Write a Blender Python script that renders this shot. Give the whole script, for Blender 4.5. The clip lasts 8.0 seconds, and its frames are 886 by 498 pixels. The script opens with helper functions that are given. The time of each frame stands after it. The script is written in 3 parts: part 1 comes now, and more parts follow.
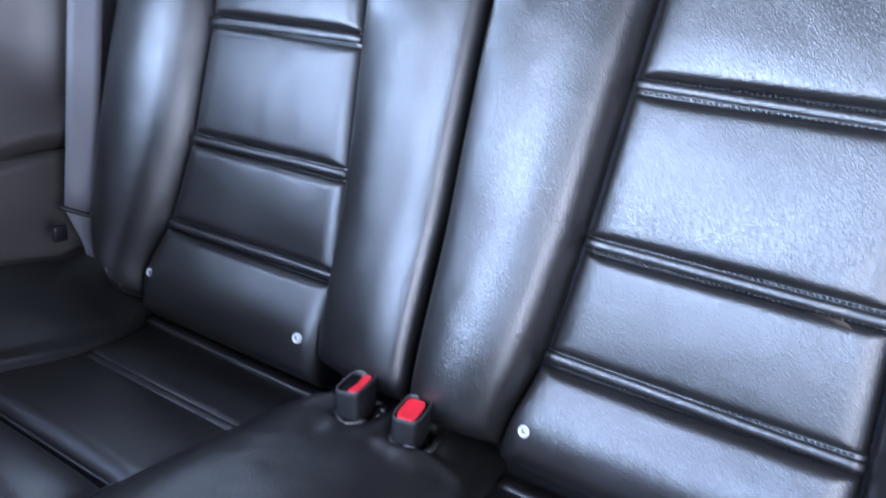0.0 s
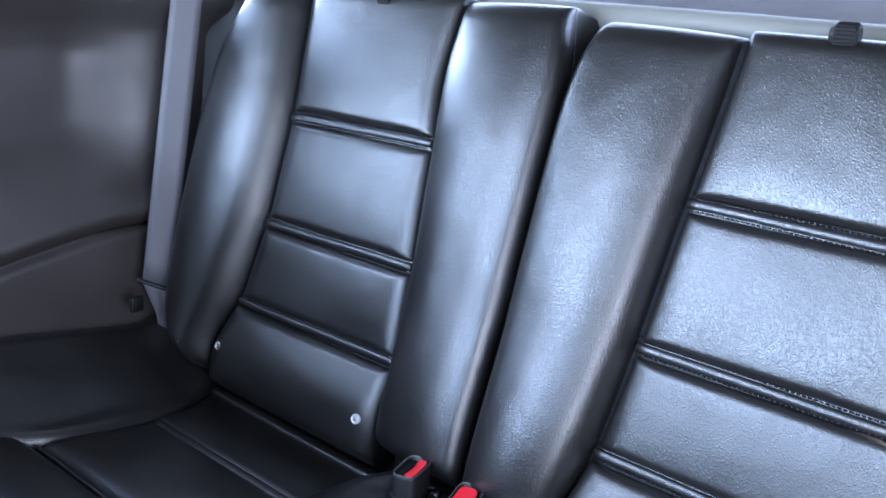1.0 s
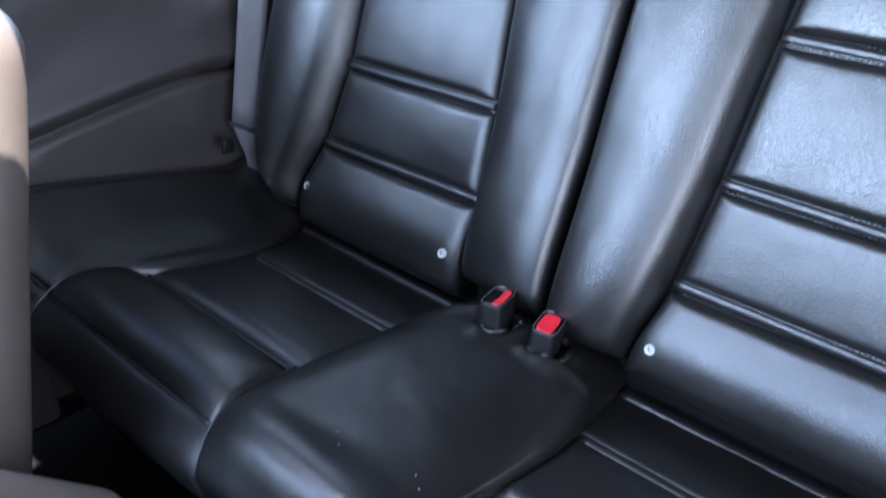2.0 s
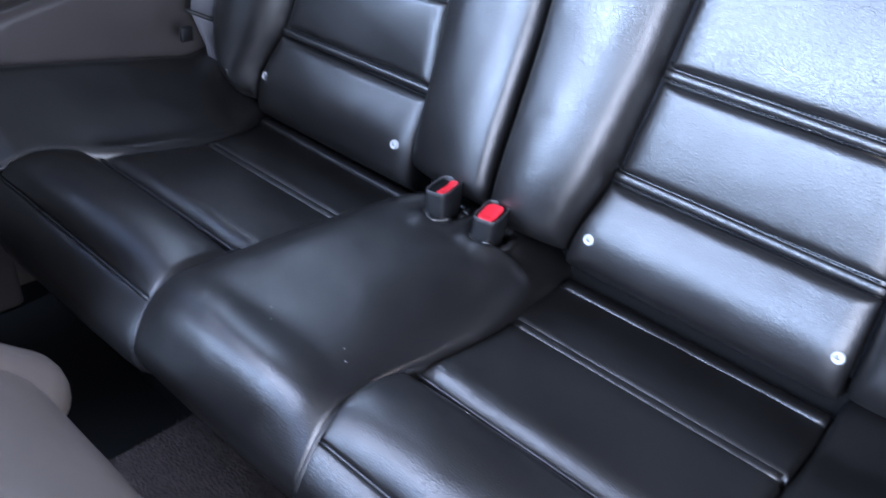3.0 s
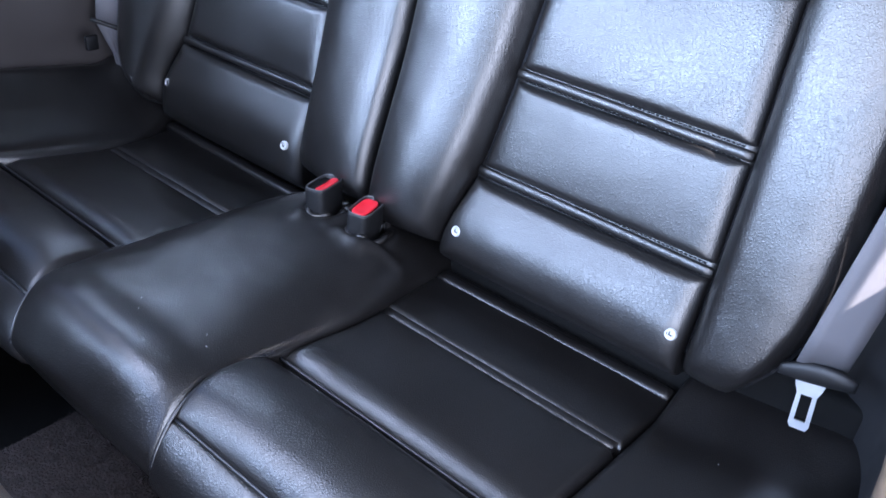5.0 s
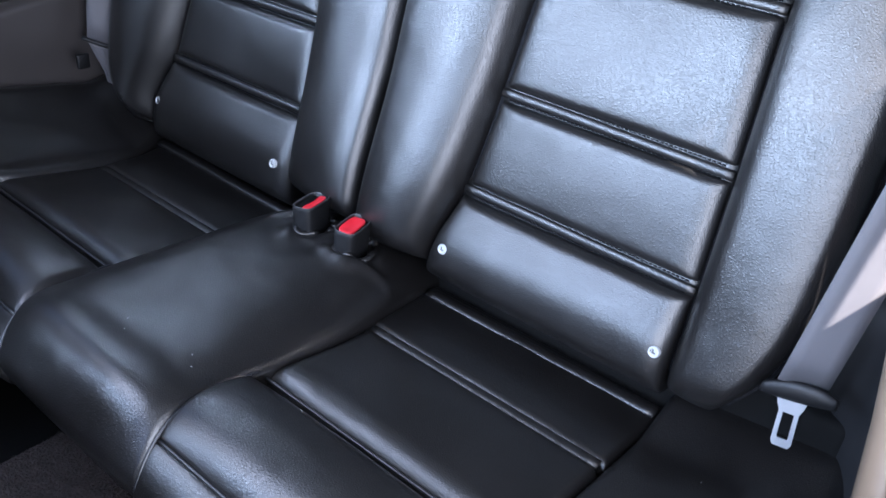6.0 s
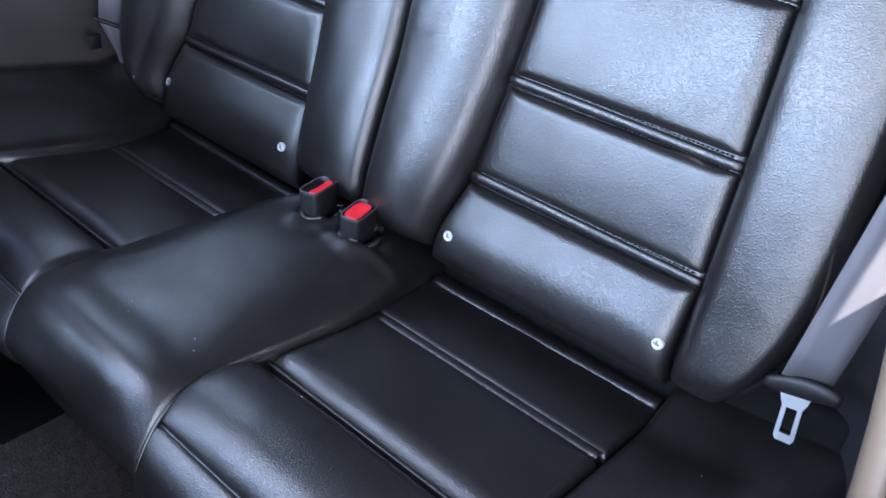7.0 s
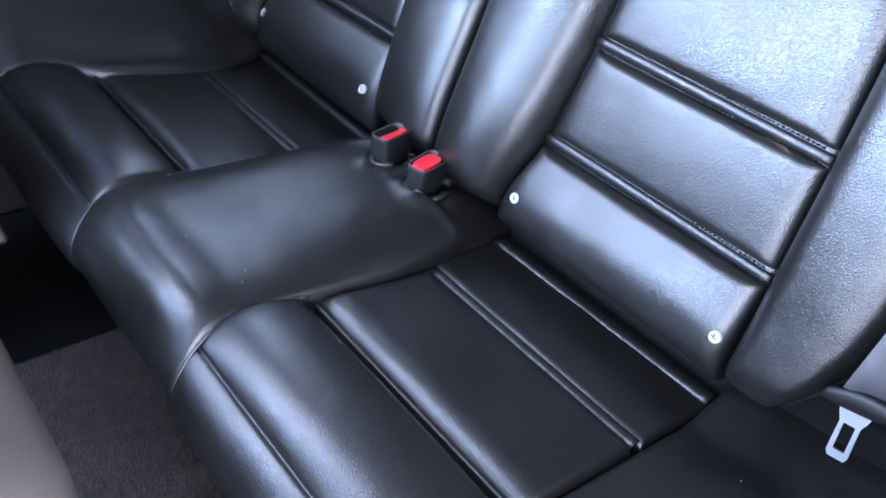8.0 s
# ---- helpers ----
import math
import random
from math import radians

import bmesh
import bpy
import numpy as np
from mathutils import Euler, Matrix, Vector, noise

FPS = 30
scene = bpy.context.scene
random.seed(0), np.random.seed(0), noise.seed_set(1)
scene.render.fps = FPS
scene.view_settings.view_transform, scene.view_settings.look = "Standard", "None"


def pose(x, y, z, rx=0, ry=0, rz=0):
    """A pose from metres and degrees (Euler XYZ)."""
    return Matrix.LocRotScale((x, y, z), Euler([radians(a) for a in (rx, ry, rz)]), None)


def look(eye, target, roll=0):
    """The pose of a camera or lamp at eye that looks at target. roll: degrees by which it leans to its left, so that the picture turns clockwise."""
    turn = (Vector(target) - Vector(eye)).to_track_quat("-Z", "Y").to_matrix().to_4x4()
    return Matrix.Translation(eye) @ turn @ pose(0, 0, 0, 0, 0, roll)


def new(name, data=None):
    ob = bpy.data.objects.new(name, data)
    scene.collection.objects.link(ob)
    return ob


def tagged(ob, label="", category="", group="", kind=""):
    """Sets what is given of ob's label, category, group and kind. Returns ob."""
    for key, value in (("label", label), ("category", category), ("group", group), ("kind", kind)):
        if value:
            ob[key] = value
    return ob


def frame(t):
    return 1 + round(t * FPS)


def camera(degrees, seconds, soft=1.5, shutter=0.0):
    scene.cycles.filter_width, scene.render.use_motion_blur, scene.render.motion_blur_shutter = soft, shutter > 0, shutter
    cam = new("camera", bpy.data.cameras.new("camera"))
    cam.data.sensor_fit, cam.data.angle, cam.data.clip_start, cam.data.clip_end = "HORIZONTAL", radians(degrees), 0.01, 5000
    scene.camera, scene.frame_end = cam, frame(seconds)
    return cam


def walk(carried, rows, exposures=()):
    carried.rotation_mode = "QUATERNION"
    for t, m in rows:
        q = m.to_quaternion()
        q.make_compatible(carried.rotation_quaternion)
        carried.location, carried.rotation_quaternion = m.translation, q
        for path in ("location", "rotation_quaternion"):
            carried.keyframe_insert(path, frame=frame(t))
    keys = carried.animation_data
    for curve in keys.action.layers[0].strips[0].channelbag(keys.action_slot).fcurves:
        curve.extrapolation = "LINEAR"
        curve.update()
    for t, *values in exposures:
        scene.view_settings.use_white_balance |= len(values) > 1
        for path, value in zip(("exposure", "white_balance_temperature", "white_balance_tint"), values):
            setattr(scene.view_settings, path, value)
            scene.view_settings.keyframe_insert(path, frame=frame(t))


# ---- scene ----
cam = camera(56.0, 8.0, 1.6, 0.5)
PATH = [
    (0, (0.541, -0.713, 0.93), (-0.514, 0.834, 0.227), 2.9),
    (0.5, (0.541, -0.742, 0.948), (-0.593, 0.8, 0.369), 4.1),
    (1, (0.546, -0.776, 0.989), (-0.615, 0.752, 0.425), 4.7),
    (1.5, (0.543, -0.804, 1.011), (-0.621, 0.66, 0.304), 3.8),
    (2, (0.545, -0.831, 0.984), (-0.62, 0.52, 0.081), 3.4),
    (2.2, (0.549, -0.826, 0.979), (-0.611, 0.499, 0.03), 3.4),
    (3.3, (0.65, -0.789, 0.952), (-0.409, 0.509, -0.142), 5.9),
    (3.5, (0.673, -0.778, 0.957), (-0.37, 0.526, -0.144), 6.2),
    (4, (0.719, -0.769, 0.969), (-0.307, 0.555, -0.125), 6.1),
    (4.5, (0.745, -0.762, 0.968), (-0.298, 0.565, -0.104), 5.0),
    (4.7, (0.749, -0.762, 0.97), (-0.296, 0.573, -0.091), 5.1),
    (5.8, (0.761, -0.755, 0.991), (-0.303, 0.595, -0.031), 5.1),
    (6, (0.765, -0.75, 0.99), (-0.295, 0.602, -0.035), 4.9),
    (6.5, (0.771, -0.751, 0.976), (-0.269, 0.602, -0.065), 4.9),
    (7, (0.771, -0.734, 0.995), (-0.302, 0.575, -0.071), 5.1),
    (7.5, (0.768, -0.703, 0.993), (-0.366, 0.515, -0.116), 5.6),
    (8, (0.786, -0.685, 0.987), (-0.395, 0.423, -0.186), 7.8),
]
EXPOSURES = [(0.0, 4.03, 5500, 20), (0.5, 4.21, 5500, 20), (1.0, 3.79, 5500, 17), (1.5, 3.85, 5500, 16), (2.0, 3.72, 5500, 15), (2.6, 3.96, 5500, 17), (3.5, 4.48, 5500, 20),
             (4.5, 4.29, 5500, 20), (6.0, 3.82, 5700, 17), (6.5, 3.82, 5700, 17), (7.2, 3.82, 5550, 17), (8.0, 4.24, 5500, 20)]
walk(cam, [(t, look(eye, target, roll)) for t, eye, target, roll in PATH], EXPOSURES)

# ---- light ----
TO_SUN = Vector((0.54, -0.09, 0.836)).normalized()
world = bpy.data.worlds.new("sky")
scene.world = world
world.use_nodes = True
wt = world.node_tree
sky = wt.nodes.new("ShaderNodeTexSky")
sky.sky_type, sky.sun_disc = "NISHITA", False
sky.sun_elevation = math.asin(TO_SUN.z)
sky.sun_rotation = math.atan2(TO_SUN.x, TO_SUN.y)
wt.links.new(sky.outputs["Color"], wt.nodes["Background"].inputs["Color"])
wt.nodes["Background"].inputs["Strength"].default_value = 0.09
sun = new("sun", bpy.data.lights.new("sun", "SUN"))
sun.data.energy, sun.data.angle, sun.data.color = 5.0, radians(0.6), (1.0, 0.90, 0.75)
sun.matrix_world = look(TO_SUN * 20, (0, 0, 0))


def opening_light(name, eye, target, width, height, watts, colour):
    """The sky's light through an opening of the car, as a panel in that opening."""
    lamp = new(name, bpy.data.lights.new(name, "AREA"))
    lamp.data.shape, lamp.data.size, lamp.data.size_y = "RECTANGLE", width, height
    lamp.data.energy, lamp.data.color = watts, colour
    lamp.matrix_world = look(eye, target)


SKY_BLUE = (0.69, 0.845, 1.0)
PALE_SKY = (0.88, 0.93, 1.0)
opening_light("windscreen_light", (-0.10, -1.52, 0.925), (-0.05, 0.0, 0.62), 1.16, 0.36, 4.5, SKY_BLUE)
opening_light("far_window_light", (-0.765, -0.88, 0.985), (0.2, -0.25, 0.6), 0.62, 0.24, 1.5, SKY_BLUE)
opening_light("far_quarter_light", (-0.765, 0.19, 1.055), (0.0, -0.15, 0.45), 0.62, 0.135, 1.0, SKY_BLUE)
opening_light("door_light", (0.812, -0.56, 0.68), (-0.5, -0.10, 0.50), 0.52, 0.66, 1.1, PALE_SKY)
# added fill lamp in the made-up roof hole, for sheen on the bench
opening_light("roof_fill_light", (-0.148, -0.80, 1.14), (-0.148, -0.795, 0.0), 0.49, 0.42, 0.50, PALE_SKY)
opening_light("rear_glass_light", (0.0, 0.47, 1.14), (0.0, 0.05, 0.55), 1.20, 0.26, 0.42, PALE_SKY)


# ---- materials ----
def material(name, colour, rough, metal=0.0, grain=0.0, grain_size=600.0, vary=0.15, vary_size=9.0, rough_vary=0.1, coat=0.0, spec=0.5, kind="noise"):
    """A surface with two scales of variation: broad patches in colour and gloss, and fine grain in relief."""
    m = bpy.data.materials.new(name)
    m.use_nodes = True
    t = m.node_tree
    b = t.nodes["Principled BSDF"]
    b.inputs["Metallic"].default_value = metal
    b.inputs["Specular IOR Level"].default_value = spec
    b.inputs["Coat Weight"].default_value = coat
    b.inputs["Coat Roughness"].default_value = 0.25
    co = t.nodes.new("ShaderNodeTexCoord")
    broad = t.nodes.new("ShaderNodeTexNoise")
    broad.inputs["Scale"].default_value, broad.inputs["Detail"].default_value = vary_size, 6.0
    t.links.new(co.outputs["Object"], broad.inputs["Vector"])
    ramp = t.nodes.new("ShaderNodeMix")
    ramp.data_type = "RGBA"
    ramp.inputs["A"].default_value = (*[c * (1 - vary) for c in colour], 1)
    ramp.inputs["B"].default_value = (*[min(1, c * (1 + vary)) for c in colour], 1)
    t.links.new(broad.outputs["Fac"], ramp.inputs["Factor"])
    t.links.new(ramp.outputs["Result"], b.inputs["Base Color"])
    rr = t.nodes.new("ShaderNodeMapRange")
    rr.inputs["From Min"].default_value, rr.inputs["From Max"].default_value = 0.3, 0.7
    rr.inputs["To Min"].default_value, rr.inputs["To Max"].default_value = max(0.02, rough - rough_vary), min(1, rough + rough_vary)
    t.links.new(broad.outputs["Fac"], rr.inputs["Value"])
    t.links.new(rr.outputs["Result"], b.inputs["Roughness"])
    if grain:
        if kind == "leather":
            f = t.nodes.new("ShaderNodeTexVoronoi")
            f.feature = "DISTANCE_TO_EDGE"
            f.inputs["Scale"].default_value = grain_size
            wob = t.nodes.new("ShaderNodeTexNoise")
            wob.inputs["Scale"].default_value = grain_size * 0.6
            wob.inputs["Detail"].default_value = 3.0
            mixv = t.nodes.new("ShaderNodeMix")
            mixv.data_type = "VECTOR"
            mixv.inputs["Factor"].default_value = 0.004
            t.links.new(co.outputs["Object"], wob.inputs["Vector"])
            t.links.new(co.outputs["Object"], mixv.inputs["A"])
            t.links.new(wob.outputs["Color"], mixv.inputs["B"])
            t.links.new(mixv.outputs["Result"], f.inputs["Vector"])
            cut = t.nodes.new("ShaderNodeMapRange")
            cut.inputs["From Min"].default_value, cut.inputs["From Max"].default_value = 0.0, 0.4
            t.links.new(f.outputs["Distance"], cut.inputs["Value"])
            fine = t.nodes.new("ShaderNodeTexNoise")
            fine.inputs["Scale"].default_value, fine.inputs["Detail"].default_value = 60.0, 4.0
            t.links.new(co.outputs["Object"], fine.inputs["Vector"])
            add = t.nodes.new("ShaderNodeMath")
            add.operation = "MULTIPLY_ADD"
            add.inputs[1].default_value = 0.15
            t.links.new(fine.outputs["Fac"], add.inputs[0])
            t.links.new(cut.outputs["Result"], add.inputs[2])
            out = add.outputs["Value"]
        else:
            f = t.nodes.new("ShaderNodeTexNoise")
            f.inputs["Scale"].default_value, f.inputs["Detail"].default_value = grain_size, 4.0
            t.links.new(co.outputs["Object"], f.inputs["Vector"])
            out = f.outputs["Fac"]
        bump = t.nodes.new("ShaderNodeBump")
        bump.inputs["Strength"].default_value, bump.inputs["Distance"].default_value = 1.0, grain
        t.links.new(out, bump.inputs["Height"])
        t.links.new(bump.outputs["Normal"], b.inputs["Normal"])
    return m


LEATHER = material("black_leather", (0.0058, 0.0052, 0.0050), 0.325, grain=0.00015, grain_size=370, rough_vary=0.05, vary=0.25, kind="leather", spec=0.72)
PIPING = material("black_piping", (0.014, 0.014, 0.016), 0.34, grain=0.0001, grain_size=900, spec=0.6)
THREAD = material("black_thread", (0.006, 0.006, 0.007), 1.0, spec=0.0)
SNAP = material("pale_plastic_snap", (0.36, 0.37, 0.38), 0.35, grain=0.0001, grain_size=900, vary=0.08)
VINYL = material("dark_trim_vinyl", (0.040, 0.0345, 0.0325), 0.42, grain=0.00012, grain_size=900, vary=0.15)
GREY_TRIM = material("grey_pillar_trim", (0.034, 0.037, 0.037), 0.5, grain=0.0001, grain_size=1200, vary=0.06)
SHELF = material("pale_grey_fabric", (0.17, 0.16, 0.16), 0.85, grain=0.0004, grain_size=900, vary=0.05)
LIP = material("beige_grey_moulding", (0.19, 0.188, 0.168), 0.55, grain=0.0001, grain_size=700, vary=0.05)
BELT = material("grey_webbing", (0.088, 0.084, 0.091), 0.6, grain=0.0002, grain_size=1500, vary=0.06)
DARK_VINYL = material("black_quarter_vinyl", (0.010, 0.010, 0.011), 0.5, grain=0.0001, grain_size=900, spec=0.35)
KNOB = material("matt_black_knob", (0.007, 0.007, 0.007), 0.65, spec=0.2)
BLACK_PLASTIC = material("black_plastic", (0.007, 0.007, 0.0075), 0.45, grain=0.00008, grain_size=1500, spec=0.28)
RED = material("red_plastic_button", (0.62, 0.018, 0.030), 0.35, vary=0.08)
RIM = material("scuffed_rim", (0.06, 0.06, 0.063), 0.5, grain=0.0001, grain_size=1500)
STEEL = material("bright_steel", (0.76, 0.78, 0.82), 0.30, metal=1.0, vary=0.05)
SHELL = material("black_fuzzy_carpet", (0.016, 0.016, 0.018), 1.0, grain=0.003, grain_size=700, vary=0.5, vary_size=60, spec=0.1)
CARPET = material("charcoal_carpet", (0.029, 0.0235, 0.0225), 1.0, grain=0.009, grain_size=260, vary=0.6, vary_size=90, spec=0.08)
TAUPE = material("taupe_leather", (0.062, 0.050, 0.042), 0.42, grain=0.0002, grain_size=520, vary=0.1, kind="leather")
DOOR_TRIM = material("taupe_door_vinyl", (0.050, 0.043, 0.041), 0.5, grain=0.00015, grain_size=700, vary=0.08)
TAN = material("tan_rubber_trim", (0.075, 0.054, 0.037), 0.5, grain=0.0001, grain_size=900, vary=0.06)
PAINT = material("rose_red_paint", (0.27, 0.155, 0.135), 0.3, vary=0.05, coat=0.8)
HEADLINER = material("grey_headliner", (0.20, 0.20, 0.197), 0.9, grain=0.0005, grain_size=900, vary=0.05)
# black for the footwell and bench gaps, their shade put into the colour
DARK = material("shade_black", (0.006, 0.006, 0.006), 1.0, vary=0.2, spec=0.05)
PAVING = material("pale_sandy_paving", (0.32, 0.28, 0.21), 0.9, grain=0.004, grain_size=120, vary=0.3, vary_size=3)


# ---- building helpers ----
def finish(name, verts, faces, mat, parent=None, label="", smooth=True):
    me = bpy.data.meshes.new(name)
    me.from_pydata([tuple(map(float, v)) for v in verts], [], faces)
    bm = bmesh.new()
    bm.from_mesh(me)
    bmesh.ops.remove_doubles(bm, verts=bm.verts, dist=1e-6)
    bmesh.ops.recalc_face_normals(bm, faces=bm.faces)
    bm.to_mesh(me)
    bm.free()
    me.materials.append(mat)
    for p in me.polygons:
        p.use_smooth = smooth
    ob = new(name, me)
    ob.parent = parent
    if label:
        tagged(ob, label)
    return ob


def thing(name, label, category, group="", kind="", at=(0, 0, 0)):
    ob = tagged(new(name), label, category, group, kind)
    ob.location = at
    return ob


def part(name, bm, mat, parent, label="", smooth=True):
    me = bpy.data.meshes.new(name)
    bmesh.ops.recalc_face_normals(bm, faces=bm.faces)
    bm.to_mesh(me)
    bm.free()
    me.materials.append(mat)
    for p in me.polygons:
        p.use_smooth = smooth
    ob = new(name, me)
    ob.parent = parent
    if label:
        tagged(ob, label)
    return ob


def grid_faces(nu, nv, wrap=False):
    out = []
    for i in range(nu - 1 + (1 if wrap else 0)):
        for j in range(nv - 1):
            a, b = i * nv + j, ((i + 1) % nu) * nv + j
            out.append((a, b, b + 1, a + 1))
    return out


def edge_nodes(n, k):
    """Where the rows of a pad lie: an arc, an even middle and an arc; (kind, value)."""
    arc = [math.pi / 2 * i / k for i in range(k + 1)]
    return [(0, a) for a in arc] + [(1, i / n) for i in range(1, n)] + [(2, a) for a in reversed(arc)]


def ripple(x, y, seed=0.0):
    return noise.noise((x * 14 + seed, y * 14, seed)) * 0.6 + noise.noise((x * 37, y * 37 + seed, seed)) * 0.25


def pad(name, place, xl, xr, v0, v1, radii, crown, mat, parent, depth=0.03, extra=None, label="", nu=26, nv=26, wobble=0.0014, seed=0.0, k=7, sink=(1, 1), bow=(0.5, 0.5)):
    """A stuffed leather section. place(x, v, d) lays it into the world, d being its height over the ground surface; xl and xr are its edges
    as functions of v; radii are the rounding at its left, right, low and high edge."""
    rl, rr, rb, rt = radii
    us, vs = edge_nodes(nu, k), edge_nodes(nv, k)
    rows = []
    for kv, av in vs:
        if kv == 0:
            v, dv = v0 + rb * (1 - math.cos(av)), rb * (1 - math.sin(av))
        elif kv == 2:
            v, dv = v1 - rt * (1 - math.cos(av)), rt * (1 - math.sin(av))
        else:
            v, dv = v0 + rb + (v1 - rt - v0 - rb) * av, 0.0
        a, b = xl(v), xr(v)
        b2 = 1 - (2 * (v - v0) / (v1 - v0) - 1) ** 2
        row = []
        for ku, au in us:
            if ku == 0:
                x, du = a + rl * (1 - math.cos(au)), rl * (1 - math.sin(au))
            elif ku == 2:
                x, du = b - rr * (1 - math.cos(au)), rr * (1 - math.sin(au))
            else:
                x, du = a + rl + (b - rr - a - rl) * au, 0.0
            a2 = 1 - (2 * (x - a) / (b - a) - 1) ** 2
            d = crown * max(a2, 0) ** bow[0] * max(b2, 0) ** bow[1] - math.hypot(du * sink[0], dv * sink[1])
            d += wobble * ripple(x, v, seed) * min(1, 3 * a2) * min(1, 3 * b2)
            if extra:
                d += extra(x, v)
            row.append((x, v, d))
        rows.append(row)
    nr, nc = len(rows), len(rows[0])
    verts = [place(*p) for row in rows for p in row]
    faces = grid_faces(nr, nc)
    ring = [j for j in range(nc)] + [i * nc + nc - 1 for i in range(1, nr)] + [(nr - 1) * nc + j for j in range(nc - 2, -1, -1)] + [i * nc for i in range(nr - 2, 0, -1)]
    base = len(verts)
    flat = [p for row in rows for p in row]
    for r in ring:
        x, v, d = flat[r]
        verts.append(place(x, v, d - depth))
    m = len(ring)
    for q in range(m):
        faces.append((ring[q], base + q, base + (q + 1) % m, ring[(q + 1) % m]))
    faces.append(tuple(base + q for q in range(m)))
    return finish(name, verts, faces, mat, parent, label)


def tube(name, points, radius, mat, parent, flat=1.0, sides=10, label="", normal=None):
    """A round or flattened cord along points, closed at both ends; normal is the way along which it is flattened."""
    pts = [Vector(p) for p in points]
    verts, n = [], len(pts)
    for i, p in enumerate(pts):
        way = (pts[min(i + 1, n - 1)] - pts[max(i - 1, 0)]).normalized()
        nn = Vector(normal) if normal is not None else Vector((0.13, 0.21, 0.97))
        side = way.cross(nn).normalized()
        up = side.cross(way).normalized()
        for s in range(sides):
            a = 2 * math.pi * s / sides
            verts.append(p + side * math.cos(a) * radius + up * math.sin(a) * radius * flat)
    faces = []
    for i in range(n - 1):
        for s in range(sides):
            a, b = i * sides + s, i * sides + (s + 1) % sides
            faces.append((a, b, b + sides, a + sides))
    faces.append(tuple(range(sides)))
    faces.append(tuple((n - 1) * sides + s for s in range(sides)))
    return finish(name, verts, faces, mat, parent, label)


def stitches(name, points, normal, parent, pitch=0.0058, size=(0.0047, 0.0022, 0.0008)):
    """A row of single stitches along points, joined into one mesh."""
    pts = [Vector(p) for p in points]
    nn = Vector(normal).normalized()
    verts, faces, carry = [], [], 0.0
    for a, b in zip(pts, pts[1:]):
        length = (b - a).length
        way = (b - a).normalized()
        side = way.cross(nn)
        while carry < length:
            c, o = a + way * carry, len(verts)
            l, w, h = size[0] / 2, size[1] / 2, size[2]
            for sx, sy, sz in ((-1, -1, -1), (1, -1, -1), (1, 1, -1), (-1, 1, -1), (-0.6, -0.6, 1), (0.6, -0.6, 1), (0.6, 0.6, 1), (-0.6, 0.6, 1)):
                verts.append(c + way * l * sx + side * w * sy + nn * h * sz)
            faces += [tuple(o + q for q in f) for f in ((4, 5, 6, 7), (0, 1, 5, 4), (1, 2, 6, 5), (2, 3, 7, 6), (3, 0, 4, 7), (3, 2, 1, 0))]
            carry += pitch
        carry -= length
    return tagged(finish(name, verts, faces, THREAD, parent, smooth=False), kind="stuff")


def block(size, bevel=0.0, segments=3):
    bm = bmesh.new()
    bmesh.ops.create_cube(bm, size=1.0)
    bmesh.ops.scale(bm, vec=size, verts=bm.verts)
    if bevel:
        bmesh.ops.bevel(bm, geom=bm.edges[:], offset=bevel, segments=segments, profile=0.5, affect="EDGES")
    return bm


def box(name, lo, hi, mat, parent=None, bevel=0.0, label="", segments=3):
    bm = block([h - l for l, h in zip(lo, hi)], bevel, segments)
    bmesh.ops.translate(bm, vec=[(h + l) / 2 for l, h in zip(lo, hi)], verts=bm.verts)
    return part(name, bm, mat, parent, label, smooth=bevel > 0)


def ease(a, b, v):
    t = max(0.0, min(1.0, (v - a) / (b - a)))
    return t * t * (3 - 2 * t)


def lerp_table(table):
    def f(v):
        return float(np.interp(v, [r[0] for r in table], [r[1] for r in table]))
    return f


def smooth_table(table):
    """A table read with soft bends."""
    f = lerp_table(table)
    return lambda v: (f(v - 0.03) + f(v - 0.015) + f(v) + f(v + 0.015) + f(v + 0.03)) / 5


# ---- rear seat backrests ----
LEAN_Y = 0.26


def back_place(x, z, d):
    return Vector((x, 0.045 + LEAN_Y * (z - 0.5) - d * 0.968, z + d * 0.25))


BACK_NORMAL = Vector((0, -0.968, 0.25))
# seams and edges of the near (1) and the far (-1) backrest, by height
INNERS = {1: smooth_table([(0.34, 0.132), (0.40, 0.142), (0.44, 0.154), (0.50, 0.168), (0.63, 0.186), (0.77, 0.198), (0.89, 0.210), (1.0, 0.220)]),
          -1: smooth_table([(0.34, 0.146), (0.40, 0.147), (0.50, 0.149), (0.66, 0.164), (0.80, 0.176), (0.90, 0.187), (1.0, 0.178)])}
OUTERS = {1: smooth_table([(0.34, 0.503), (0.42, 0.505), (0.51, 0.503), (0.62, 0.500), (0.71, 0.496), (0.80, 0.492), (1.0, 0.498)]),
          -1: smooth_table([(0.34, 0.526), (0.38, 0.524), (0.42, 0.518), (0.51, 0.492), (0.64, 0.470), (0.81, 0.467), (1.0, 0.483)])}
EDGES = {1: smooth_table([(0.33, 0.530), (0.366, 0.556), (0.40, 0.589), (0.457, 0.617), (0.52, 0.629), (0.60, 0.633), (0.74, 0.632), (0.88, 0.624), (0.95, 0.604), (1.02, 0.572)]),
         -1: smooth_table([(0.33, 0.500), (0.366, 0.545), (0.385, 0.592), (0.43, 0.636), (0.50, 0.648), (0.58, 0.652), (0.76, 0.650), (0.88, 0.638), (0.95, 0.606), (1.02, 0.560)])}
